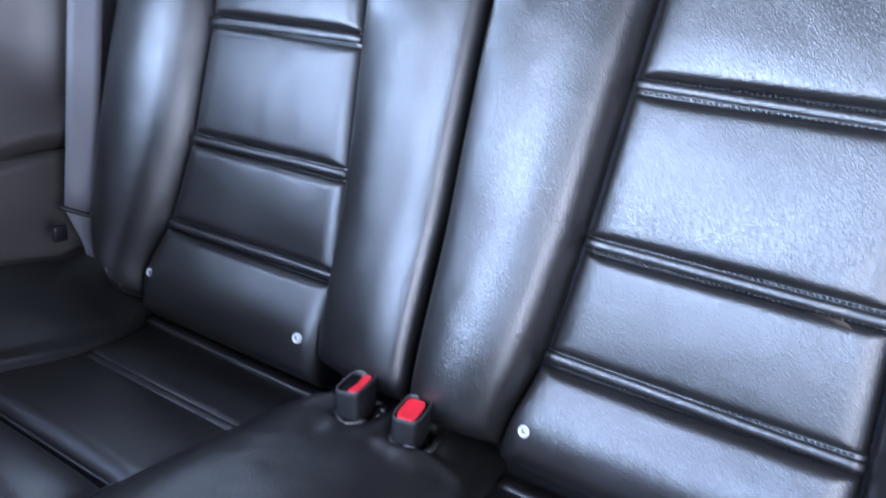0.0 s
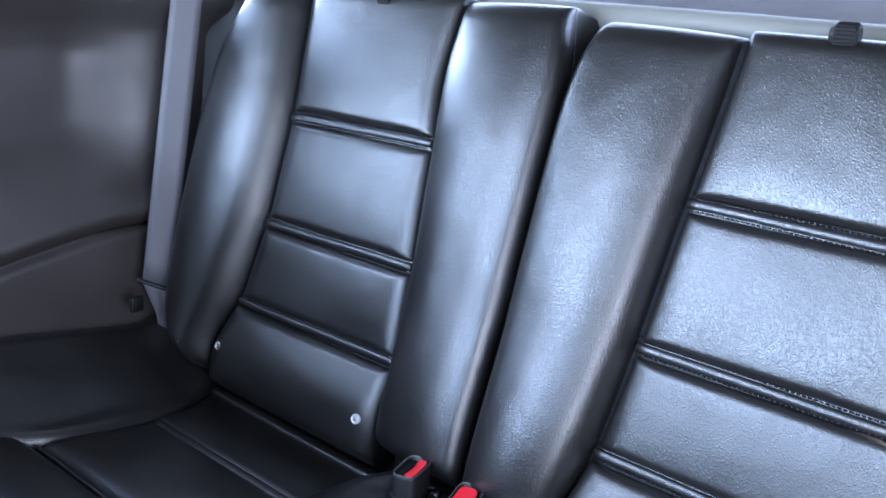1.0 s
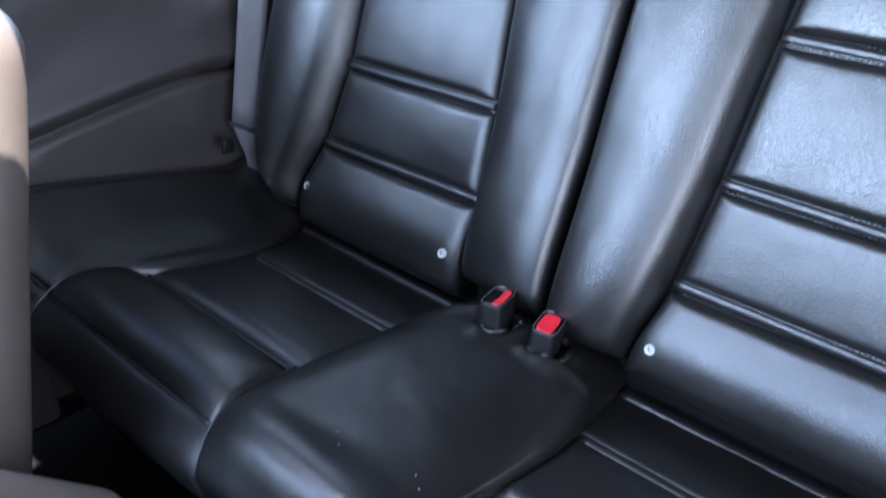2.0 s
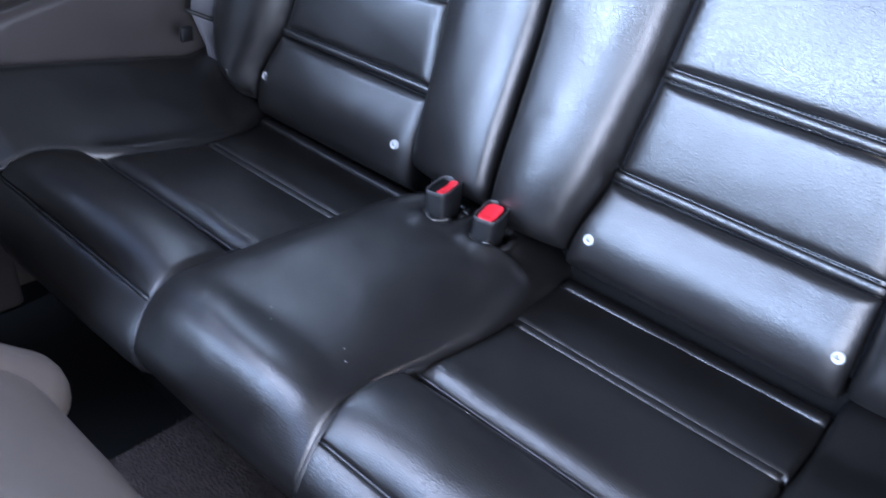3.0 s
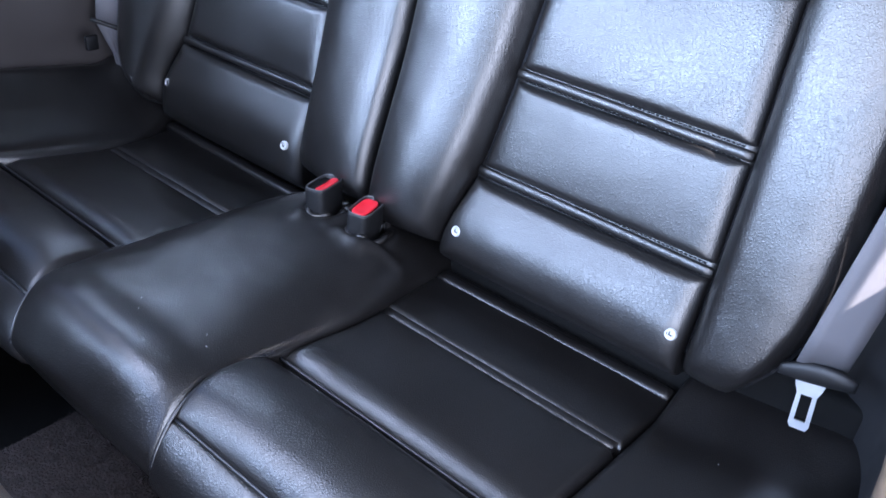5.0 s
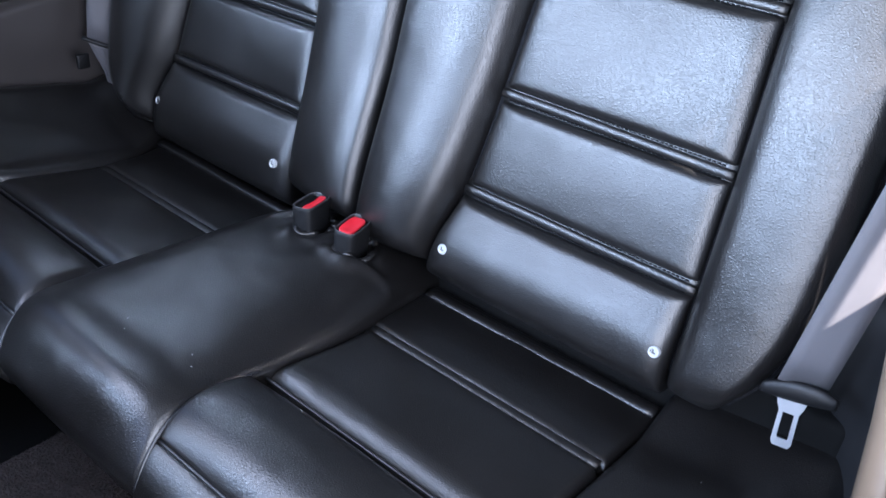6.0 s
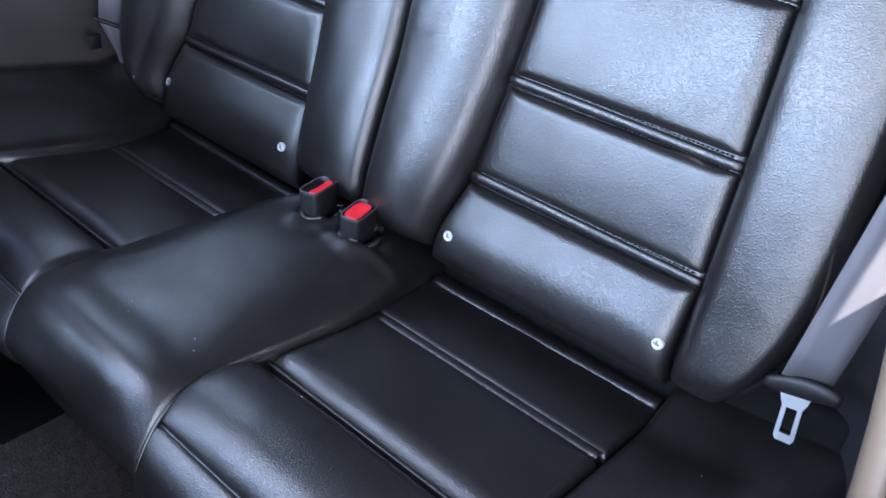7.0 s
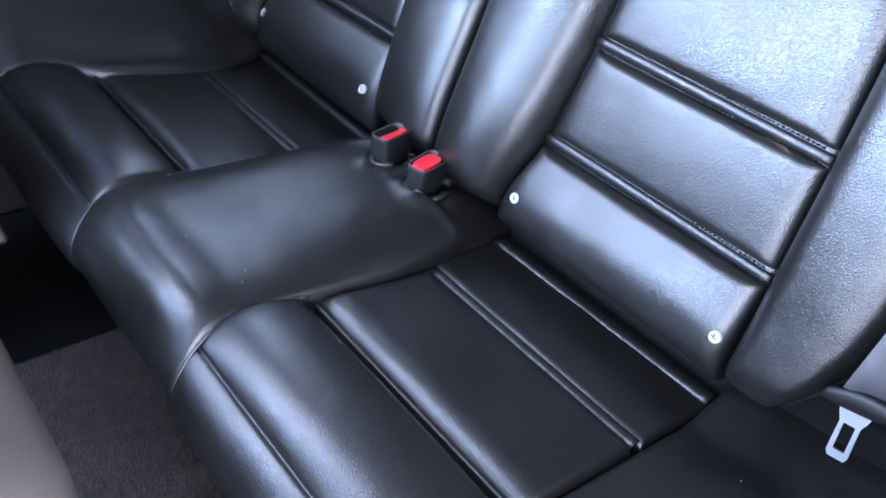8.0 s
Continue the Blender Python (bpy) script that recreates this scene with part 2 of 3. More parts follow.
GAPS = {1: smooth_table([(0.34, 0.025), (0.50, 0.024), (0.66, 0.019), (0.85, 0.020), (0.91, 0.025), (0.95, 0.034), (0.975, 0.047), (1.0, 0.064)]),
        -1: smooth_table([(0.34, -0.015), (0.92, -0.015), (0.96, -0.009), (1.0, 0.006)])}
BACK_LOW, BACK_TOP = 0.345, 0.992


def backrest(side):
    label = "black leather rear backrest with horizontal stitched pleats and two pale snaps"
    ob = thing("car_seat_back", label, "car seat", "rear backrests")
    INNER, OUTER, EDGE, GAP = INNERS[side], OUTERS[side], EDGES[side], GAPS[side]

    def span(a, b):
        return (a, b) if side > 0 else ((lambda v: -b(v)), (lambda v: -a(v)))

    def rad(l, r, b, t):
        return (l, r, b, t) if side > 0 else (r, l, b, t)

    top = BACK_TOP if side > 0 else BACK_TOP + 0.014
    pleats = (0.4930, 0.6245, 0.7945) if side > 0 else (0.497, 0.630, 0.800)
    low_edge, puff = (0.360, 0.019) if side > 0 else (0.348, 0.016)
    cuts = [low_edge, *pleats, top]
    bulge = (lambda x, z: puff * math.exp(-((z - 0.415) / 0.058) ** 2)), (lambda x, z: 0.0), (lambda x, z: 0.0), (lambda x, z: 0.0)
    for i in range(4):
        low, high = cuts[i] + (0.0085 if i else 0), cuts[i + 1] - (0.0085 if i < 3 else 0)
        xl, xr = span(lambda v: INNER(v) + 0.002, lambda v: OUTER(v) - 0.002)
        pad("panel", back_place, xl, xr, low, high, rad(0.030, 0.030, 0.012 if i else 0.03, 0.012 if i < 3 else 0.022), (0.004, 0.0035, 0.0035, 0.005)[i],
            LEATHER, ob, 0.05, extra=bulge[i], seed=3.1 * i + side, nu=30, nv=22, sink=(0.5, 0.9 if 0 < i < 3 else 1), bow=(0.4, 0.4))
    for z in pleats:
        xs = np.linspace(INNER(z) + 0.001, OUTER(z) - 0.001, 26)

        def line(up, d):
            return [back_place(side * x, z + up + 0.0015 * math.sin(9 * x), d) for x in xs]
        tube("pleat_band", line(0, -0.0128), 0.0135, LEATHER, ob, flat=0.16, normal=BACK_NORMAL, sides=14)
        tube("pleat", line(0, -0.0078), 0.0060, LEATHER, ob, flat=0.55, normal=BACK_NORMAL, sides=14)
        for up in (-1, 1):
            stitches("stitching", line(up * 0.0074, -0.0102)[1:-1], BACK_NORMAL, ob)
    # the inner and the outer bolster
    xl, xr = span(GAP, lambda v: INNER(v) - 0.002)
    pad("inner_bolster", back_place, xl, xr, 0.378 if side > 0 else 0.388, top - 0.006, rad(0.016, 0.028, 0.035, 0.035), 0.033, LEATHER, ob, 0.07,
        extra=lambda x, z: 0.020 * ease(0.66, 0.42, z) + 0.020 * (INNER(z) - side * x) / (INNER(z) - GAP(z)), seed=9 + side, nu=30, nv=60, k=9, wobble=0.0015, bow=(0.68, 0.3))
    xl, xr = span(lambda v: OUTER(v) + 0.002, EDGE)
    pad("outer_bolster", back_place, xl, xr, 0.366, top - 0.006, rad(0.030 if side > 0 else 0.045, 0.018 if side > 0 else 0.034, 0.055, 0.05), 0.024, LEATHER, ob, 0.05,
        extra=lambda x, z: 0.014 + (0.0 if side > 0 else 0.022 * (abs(x) - OUTER(z)) / (EDGE(z) - OUTER(z))), seed=15 + side, nu=28, nv=60, k=9, wobble=0.0015, bow=(0.45 if side > 0 else 0.8, 0.3))
    zs = np.linspace(BACK_LOW + 0.01, top - 0.01, 50)
    tube("edge_piping", [back_place(side * (GAP(z) + 0.0015), z, -0.008) for z in zs], 0.0022, PIPING, ob)
    # carpeted back shell with a fuzzy edge
    n = 40
    verts = []
    for d in (-0.014, -0.055):
        for q in range(n):
            a = q / (n - 1)
            z = BACK_LOW + 0.042 + a * (top - BACK_LOW - 0.057)
            verts.append(back_place(side * (GAP(z) + 0.008), max(z, 0.43 + 0.01 * a), d))
            verts.append(back_place(side * (EDGE(z) + 0.004 + (0.006 if side > 0 else 0.008) * ease(0.40, 0.56, z)), z, d))
    faces = []
    for layer in (0, 2 * n):
        for q in range(n - 1):
            faces.append(tuple(layer + 2 * q + c for c in (0, 1, 3, 2)))
    for q in range(n - 1):
        for c in (0, 1):
            a = 2 * q + c
            faces.append((a, a + 2, a + 2 + 2 * n, a + 2 * n))
    faces += [(0, 1, 1 + 2 * n, 2 * n), (2 * n - 2, 2 * n - 1, 4 * n - 1, 4 * n - 2)]
    finish("back_shell", verts, faces, SHELL, ob, "black carpeted shell")
    # snaps
    for x, height in ((0.174, 0.4137), (0.489, 0.417)) if side > 0 else ((0.176, 0.4135), (0.494, 0.4205)):
        bm = bmesh.new()
        profile = [(0.0, 0.0022), (0.0020, 0.0022), (0.0040, 0.0021), (0.0046, 0.0024), (0.0051, 0.0036), (0.0064, 0.0032), (0.0073, 0.0016), (0.0073, -0.002)]
        rings = []
        for r, h in profile:
            rings.append([bm.verts.new((r * math.cos(q * math.pi / 10), r * math.sin(q * math.pi / 10), h)) for q in range(20)] if r else [bm.verts.new((0, 0, h))])
        for q in range(20):
            bm.faces.new((rings[0][0], rings[1][q], rings[1][(q + 1) % 20]))
            for a, b in zip(rings[1:], rings[2:]):
                bm.faces.new((a[q], b[q], b[(q + 1) % 20], a[(q + 1) % 20]))
        turn = BACK_NORMAL.to_track_quat("Z", "Y").to_matrix().to_4x4()
        s = part("snap", bm, SNAP, ob, "pale plastic snap")
        s.matrix_world = Matrix.Translation(back_place(side * x, height, ((0.0186 if side > 0 else 0.0170) if x < 0.3 else 0.0165) + puff - 0.018 + (0.0045 if side < 0 and x < 0.3 else 0.0))) @ turn
        for ox, oy, lx, ly in ((-0.0012, 0.0008, 0.0022, 0.0052), (0.0012, -0.0010, 0.0032, 0.0022)):
            mark = block((lx, ly, 0.0006), 0.0002, 1)
            bmesh.ops.translate(mark, vec=(ox, oy, 0.0023), verts=mark.verts)
            part("mark", mark, RIM, s, "grey moulded mark")
    return ob


backrest(1)
backrest(-1)


# ---- rear bench cushion ----
def cushion_curve(v):
    """The cushion's upper line: v runs forwards from the backrest's foot, along the top, round the nose and down the front."""
    flat, r = 0.415, 0.085
    slope = math.atan(0.16)
    y0, z0 = 0.03, 0.318
    if v <= flat:
        return y0 - v * math.cos(slope), z0 + v * math.sin(slope), slope + math.pi / 2
    cy, cz = y0 - flat * math.cos(slope) - r * math.sin(slope), z0 + flat * math.sin(slope) - r * math.cos(slope)
    sweep = math.radians(100)
    a = (v - flat) / r
    if a <= sweep:
        ang = math.pi / 2 - slope + a
        return cy + r * math.cos(ang), cz + r * math.sin(ang), math.pi / 2 + slope - a
    ang = math.pi / 2 - slope + sweep
    rest = v - flat - r * sweep
    y, z = cy + r * math.cos(ang), cz + r * math.sin(ang)
    return y - rest * math.sin(ang) * 1.0, z + rest * math.cos(ang), math.pi / 2 + slope - sweep


def cushion_place(x, v, d):
    y, z, _ = cushion_curve(v)
    y1, z1, _ = cushion_curve(v + 0.002)
    ty, tz = y1 - y, z1 - z
    l = math.hypot(ty, tz)
    ny, nz = tz / l, -ty / l
    return Vector((x, y + ny * d, z + nz * d))


def cushion_normal(v):
    return (cushion_place(0, v, 1) - cushion_place(0, v, 0)).normalized()


REAR_PLEAT, FRONT_PLEAT, NOSE_SEAM, FRONT_END = 0.143, 0.322, 0.473, 0.58
HUMP_RIGHT = smooth_table([(-0.05, 0.122), (0.0, 0.134), (0.10, 0.150), (0.20, 0.164), (0.32, 0.162), (0.40, 0.158), (0.48, 0.176), (0.52, 0.184), (0.75, 0.186)])
HUMP_LEFT = smooth_table([(-0.05, 0.122), (0.0, 0.140), (0.10, 0.154), (0.25, 0.154), (0.34, 0.146), (0.44, 0.130), (0.48, 0.119), (0.53, 0.103), (0.75, 0.100)])
SEAT_OUTS = {1: smooth_table([(-0.05, 0.504), (0.3, 0.512), (0.48, 0.519), (0.75, 0.519)]),
             -1: smooth_table([(-0.05, 0.555), (0.0, 0.541), (0.06, 0.505), (0.16, 0.484), (0.31, 0.491), (0.37, 0.522), (0.44, 0.521), (0.75, 0.519)])}


def gather(x, v):
    """Leather bunched up where the front pleat of the near seat meets the hump."""
    out = 0.0
    for x0, v0, x1, v1, h, w in ((0.176, 0.305, 0.215, 0.296, 0.0050, 0.006), (0.180, 0.288, 0.205, 0.278, 0.0030, 0.005)):
        t = max(0.0, min(1.0, ((x - x0) * (x1 - x0) + (v - v0) * (v1 - v0)) / ((x1 - x0) ** 2 + (v1 - v0) ** 2)))
        away = math.hypot(x - x0 - t * (x1 - x0), v - v0 - t * (v1 - v0))
        out += h * (1 - 0.7 * t) * math.exp(-(away / w) ** 2)
    return out


bench = thing("rear_bench_cushion", "black leather rear bench with pleated seats, centre hump and rolled front", "car seat")


def hump_rise(x, v):
    a, b = -HUMP_LEFT(v), HUMP_RIGHT(v)
    u = abs((2 * x - a - b) / (b - a))
    power = 3.6 + 0.8 * ease(0.22, 0.05, v)
    dome = 1 - min(1.0, u) ** power
    rise = 0.0025 + 0.0035 * ease(0.40, 0.15, v) + (0.008 + 0.043 * math.exp(-((v - 0.09) / 0.21) ** 2) - 0.006 * ease(0.38, 0.52, v)) * dome
    rise += 0.0190 * math.exp(-((v - 0.456) / 0.030) ** 2) * (0.08 + 0.92 * dome)
    # gathered pockets round the two buckles, and the folds that they pull
    for cx, cv, turn, k in ((-0.024, 0.083, 14, 1.0), (0.060, 0.083, 16, -1.0)):
        c, d = math.cos(radians(turn)), math.sin(radians(turn))
        px, pv = x - cx, -(v - cv)
        a, b = (px * c + pv * d) / 0.024, (-px * d + pv * c) / 0.038
        r, t = math.hypot(a, b), math.atan2(b, a)
        lift = 0.0040 * (1 + 0.5 * math.sin(3 * t + k) + 0.35 * math.sin(5 * t - k))
        rise += lift * math.exp(-((r - 1.45) / 0.42) ** 2) - 0.020 * ease(1.1, 0.75, r)
    for x0, v0, x1, v1, h in ((0.072, 0.130, 0.125, 0.090, 0.005), (0.018, 0.125, 0.024, 0.070, 0.006), (-0.085, 0.108, -0.058, 0.068, 0.008), (0.035, 0.128, 0.085, 0.132, 0.004)):
        ux, uv = x1 - x0, v1 - v0
        t = max(0.0, min(1.0, ((x - x0) * ux + (v - v0) * uv) / (ux * ux + uv * uv)))
        away = math.hypot(x - x0 - t * ux, v - v0 - t * uv)
        rise += h * math.sin(math.pi * (0.15 + 0.7 * t)) * math.exp(-(away / 0.010) ** 2)
    return rise


pad("centre_hump", cushion_place, lambda v: -HUMP_LEFT(v), HUMP_RIGHT, -0.06, FRONT_END - 0.020, (0.008, 0.008, 0.02, 0.045), 0.003, LEATHER, bench, 0.05, extra=hump_rise, seed=31, nu=90, nv=190, k=9, wobble=0.002)
# leather gathered into a puckered lip round each buckle
for cx, cv, turn, k in ((-0.024, 0.083, 14, 0.4), (0.060, 0.083, 16, 2.1)):
    c, d, lip = math.cos(radians(turn)), math.sin(radians(turn)), []
    for q in range(61):
        t = 2 * math.pi * q / 60
        reach = 1.16 + 0.07 * math.sin(3 * t + k) + 0.05 * math.sin(7 * t + 2 * k)
        px, pv = 0.0215 * reach * math.cos(t), 0.0350 * reach * math.sin(t)
        x, v = cx + px * c - pv * d, cv - (px * d + pv * c)
        lip.append(cushion_place(x, v, hump_rise(x, v) + 0.0035 + 0.0025 * math.sin(5 * t + k)))
    tube("buckle_pocket", lip, 0.0050, LEATHER, bench, flat=0.8, normal=cushion_normal(0.083), label="gathered leather round the buckle")
for side in (1, -1):
    REAR_PLEAT, FRONT_PLEAT = (0.143, 0.322) if side > 0 else (0.149, 0.328)
    HUMP, SEAT_OUT = (HUMP_RIGHT if side > 0 else HUMP_LEFT), SEAT_OUTS[side]

    def spanned(a, b):
        return (a, b) if side > 0 else ((lambda v: -b(v)), (lambda v: -a(v)))
    xl, xr = spanned(lambda v: HUMP(v) - 0.006, SEAT_OUT)
    cuts = ((-0.03, REAR_PLEAT - 0.007, 0.004, (0.01, 0.008, 0.012, 0.010)), (REAR_PLEAT + 0.007, FRONT_PLEAT - 0.004, 0.007, (0.02, 0.012, 0.010, 0.030)),
            (FRONT_PLEAT + 0.003, NOSE_SEAM - 0.0008, 0.022, (0.014, 0.014, 0.034, 0.0045)), (NOSE_SEAM + 0.0008, FRONT_END, 0.006, (0.008, 0.008, 0.0045, 0.05)))
    for q, (a, b, crown, radii) in enumerate(cuts):
        pad(("seat_panel", "seat_panel", "nose_roll", "front_panel")[q], cushion_place, xl, xr, a, b, radii, crown, LEATHER, bench, 0.03, seed=41 + 7 * q + side, nu=34, nv=20, wobble=0.0016, bow=(0.3, 0.85) if q == 2 else (0.5, 0.5), extra=gather if q == 1 and side > 0 else None)
    xs = np.linspace(HUMP(REAR_PLEAT) + 0.002, SEAT_OUT(REAR_PLEAT) - 0.006, 24)
    tube("pleat", [cushion_place(side * x, REAR_PLEAT - 0.004, -0.0062) for x in xs], 0.0085, LEATHER, bench, flat=0.7, normal=cushion_normal(REAR_PLEAT))
    tube("pleat", [cushion_place(side * x, REAR_PLEAT + 0.0095, -0.0040) for x in xs], 0.0036, LEATHER, bench, flat=0.8, normal=cushion_normal(REAR_PLEAT))
    xs = np.linspace(HUMP(FRONT_PLEAT), SEAT_OUT(FRONT_PLEAT) - 0.004, 24)
    tube("pleat", [cushion_place(side * x, FRONT_PLEAT - 0.002, -0.0095) for x in xs], 0.0022, PIPING, bench)
    xs = np.linspace(HUMP(NOSE_SEAM), SEAT_OUT(NOSE_SEAM), 24)
    tube("nose_piping", [cushion_place(side * x, NOSE_SEAM, -0.0012) for x in xs], 0.0017, PIPING, bench)
    for f in (HUMP, SEAT_OUT):
        vs = np.linspace(0.33 if f is HUMP else 0.37, FRONT_END - 0.052, 40)
        tube("end_piping", [cushion_place(side * f(v), v, (0.0025 if f is HUMP else 0.002) - 0.005 * max(0, (v - 0.45)) / 0.2) for v in vs], 0.0018, PIPING, bench)
    # rolled welt at the backrest's foot
    xs = np.linspace(HUMP(0) + 0.006, SEAT_OUT(0) - 0.004, 30)
    tube("rear_welt", [cushion_place(side * x, -0.001 + 0.004 * math.sin(7 * x), 0.001 if side > 0 else 0.005) for x in xs], 0.0130, LEATHER, bench, flat=0.56, normal=cushion_normal(0))
    stitches("stitching", [cushion_place(side * x, 0.0120 + 0.004 * math.sin(7 * x), 0.0012) for x in xs], cushion_normal(0), bench)
    # plain outer bolster that climbs to the side trim
    xl, xr = spanned(lambda v: SEAT_OUT(v) + 0.001, lambda v: 0.735)

    def climb(x, v):
        steep = (0.016 if side > 0 else 0.070) * min(1, max(0, (abs(x) - 0.52) / 0.16)) ** 1.3
        return steep * (1 - 0.5 * max(0, min(1, (v - 0.40) / 0.15))) + 0.034 * ease(0.07, -0.05, v)
    for low, high, soft in ((-0.08, NOSE_SEAM - 0.006, (0.02, 0.010)), (NOSE_SEAM - 0.004, FRONT_END, (0.008, 0.05))):
        pad("side_bolster", cushion_place, xl, xr, low, high, ((0.014, 0.04) if side > 0 else (0.04, 0.014)) + soft, 0.003 if side > 0 else 0.012, LEATHER, bench, 0.06,
            extra=climb, seed=61 + side, nu=24, nv=50 if low < 0 else 16, wobble=0.002)
    xs = np.linspace(SEAT_OUT(NOSE_SEAM) + 0.002, 0.70, 20)
    tube("nose_piping", [cushion_place(side * x, NOSE_SEAM - 0.005, climb(x, NOSE_SEAM) - 0.002) for x in xs], 0.0019, PIPING, bench)
# added black blocks that stand for the shade in the gaps round the bench
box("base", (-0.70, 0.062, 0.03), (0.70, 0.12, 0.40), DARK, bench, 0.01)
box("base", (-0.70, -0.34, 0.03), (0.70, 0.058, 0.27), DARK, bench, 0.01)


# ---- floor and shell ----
# the footwell's shade is put into the floor's black colour
floor = tagged(box("floor", (-0.84, -2.3, -0.06), (0.84, 0.70, 0.0), DARK), "car floor coloured black to stand for the footwell's deep shade", "floor", kind="structure")
tunnel = thing("centre_tunnel", "charcoal carpeted tunnel in the rear footwell", "car floor", kind="structure")
box("carpet", (-0.160, -2.2, 0.0), (0.160, -0.30, 0.15), CARPET, tunnel, 0.03, segments=5)


# the pile of the carpet where it can be seen from above
rng = random.Random(11)
verts, faces = [], []
for q in range(9000):
    x, y = rng.uniform(-0.157, 0.157), rng.uniform(-0.70, -0.31)
    clump = noise.noise((x * 22, y * 22, 1.7))
    a, h = rng.uniform(0, 2 * math.pi), rng.uniform(0.003, 0.0065) * (1 + 0.5 * clump)
    drop = 0.03 - math.sqrt(max(0.0, 0.03 ** 2 - max(0.0, abs(x) - 0.13) ** 2))
    lx, ly, o = 0.004 * math.cos(2.5 * clump) + rng.gauss(0, 0.003), 0.004 * math.sin(2.5 * clump) + rng.gauss(0, 0.003), len(verts)
    c, d = 0.0009 * math.cos(a), 0.0009 * math.sin(a)
    verts += [(x - c, y - d, 0.149 - drop), (x + c, y + d, 0.149 - drop), (x + lx, y + ly, 0.149 - drop + h)]
    faces.append((o, o + 1, o + 2))
me = bpy.data.meshes.new("carpet_pile")
me.from_pydata(verts, [], faces)
me.materials.append(CARPET)
pile = new("carpet_pile", me)
pile.parent = tunnel
tagged(pile, kind="stuff")


def sheet(name, f, ys, zs, thick, mat, parent=None, label=""):
    """A moulded panel: f(y, z) gives its inner x, thick goes outwards from there (signed)."""
    nu, nv = len(ys), len(zs)
    verts = [(f(y, z), y, z) for y in ys for z in zs] + [(f(y, z) + thick, y, z) for y in ys for z in zs]
    faces = grid_faces(nu, nv)
    faces += [tuple(nu * nv + q for q in reversed(g)) for g in grid_faces(nu, nv)]
    ring = [j for j in range(nv)] + [i * nv + nv - 1 for i in range(1, nu)] + [(nu - 1) * nv + j for j in range(nv - 2, -1, -1)] + [i * nv for i in range(nu - 2, 0, -1)]
    for a, b in zip(ring, ring[1:] + ring[:1]):
        faces.append((a, b, b + nu * nv, a + nu * nv))
    return finish(name, verts, faces, mat, parent, label)


def seam_height(y):
    return 0.576 - 0.25 * max(0.0, -0.03 - y) ** 1.25


# moulded trim beside the far seat: a flat lower field, a seam, a rolled ledge and a scooped field above
def left_upper(y, z):
    s = z - seam_height(y)
    roll = 0.027 * math.exp(-((s - 0.035) / 0.028) ** 2)
    scoop = 0.06 * ease(0.05, 0.20, s) * (1 - ease(-0.09, 0.07, y)) * (1 - 0.8 * ease(0.86, 0.96, z))
    ledge = 0.03 * ease(0.90, 0.97, z)
    return -0.722 + roll - scoop + ledge - 0.012 * (1 - ease(0.0, 0.014, s))


trim = thing("side_trim", "dark moulded vinyl side trim with a scooped field", "car trim", kind="structure")
ys = np.linspace(-0.367, 0.19, 64)
nz = 60
verts, faces = [], []
for y in ys:
    for q in range(nz):
        z = seam_height(y) + 0.0005 + (0.985 - seam_height(y)) * q / (nz - 1)
        verts.append((left_upper(y, z), y, z))
n1 = len(verts)
verts += [(x - 0.03, y, z) for x, y, z in verts]
faces = grid_faces(len(ys), nz) + [tuple(n1 + q for q in g) for g in grid_faces(len(ys), nz)]
for i in range(len(ys) - 1):
    a, b = i * nz, (i + 1) * nz
    faces += [(a, b, b + n1, a + n1), (a + nz - 1, b + nz - 1, b + nz - 1 + n1, a + nz - 1 + n1)]
finish("upper_panel", verts, faces, VINYL, trim)
sheet("lower_panel", lambda y, z: -0.716 - 0.012 * ease(0.014, 0.0, seam_height(y) - z), ys, np.concatenate([np.linspace(0.2, 0.5, 12), np.linspace(0.51, 0.575, 12)]), -0.03, VINYL, trim)

pillar = thing("rear_pillar_trim", "plain grey moulded rear pillar trim", "car trim", kind="structure")
for s in (-1, 1):
    pts = [(0.752, 0.095), (0.737, 0.112), (0.700, 0.135), (0.640, 0.15), (0.55, 0.17), (0.50, 0.30)]
    bm = bmesh.new()
    lines = [[bm.verts.new((s * (x - 0.10 * max(0, z - 0.95)), y + 0.12 * (z - 0.5) * (1 if q > 1 else 0.4), z)) for q, (x, y) in enumerate(pts)] for z in np.linspace(0.25, 0.995, 14)]
    for a, b in zip(lines, lines[1:]):
        for q in range(len(pts) - 1):
            bm.faces.new((a[q], a[q + 1], b[q + 1], b[q]))
    geo = bmesh.ops.solidify(bm, geom=bm.faces[:], thickness=-0.015 * s)
    part("pillar_cover", bm, GREY_TRIM, pillar)

# panel behind the backrests with a rounded lip
shelf = thing("rear_panel", "pale grey rear panel with a rounded beige lip", "car trim", kind="structure")
xs = np.linspace(-0.72, 0.72, 9)
tube("lip", [(x, 0.262, 0.986 - 0.010 * (x / 0.7) ** 2) for x in xs], 0.021, LIP, shelf, sides=18)
bm = bmesh.new()
rows = [[bm.verts.new((x, y, z - 0.010 * (x / 0.7) ** 2)) for x in xs] for y, z in ((0.262, 1.003), (0.32, 1.028), (0.45, 1.07), (0.62, 1.105))]
for a, b in zip(rows, rows[1:]):
    for q in range(8):
        bm.faces.new((a[q], a[q + 1], b[q + 1], b[q]))
bmesh.ops.solidify(bm, geom=bm.faces[:], thickness=0.02)
part("cover", bm, SHELF, shelf)


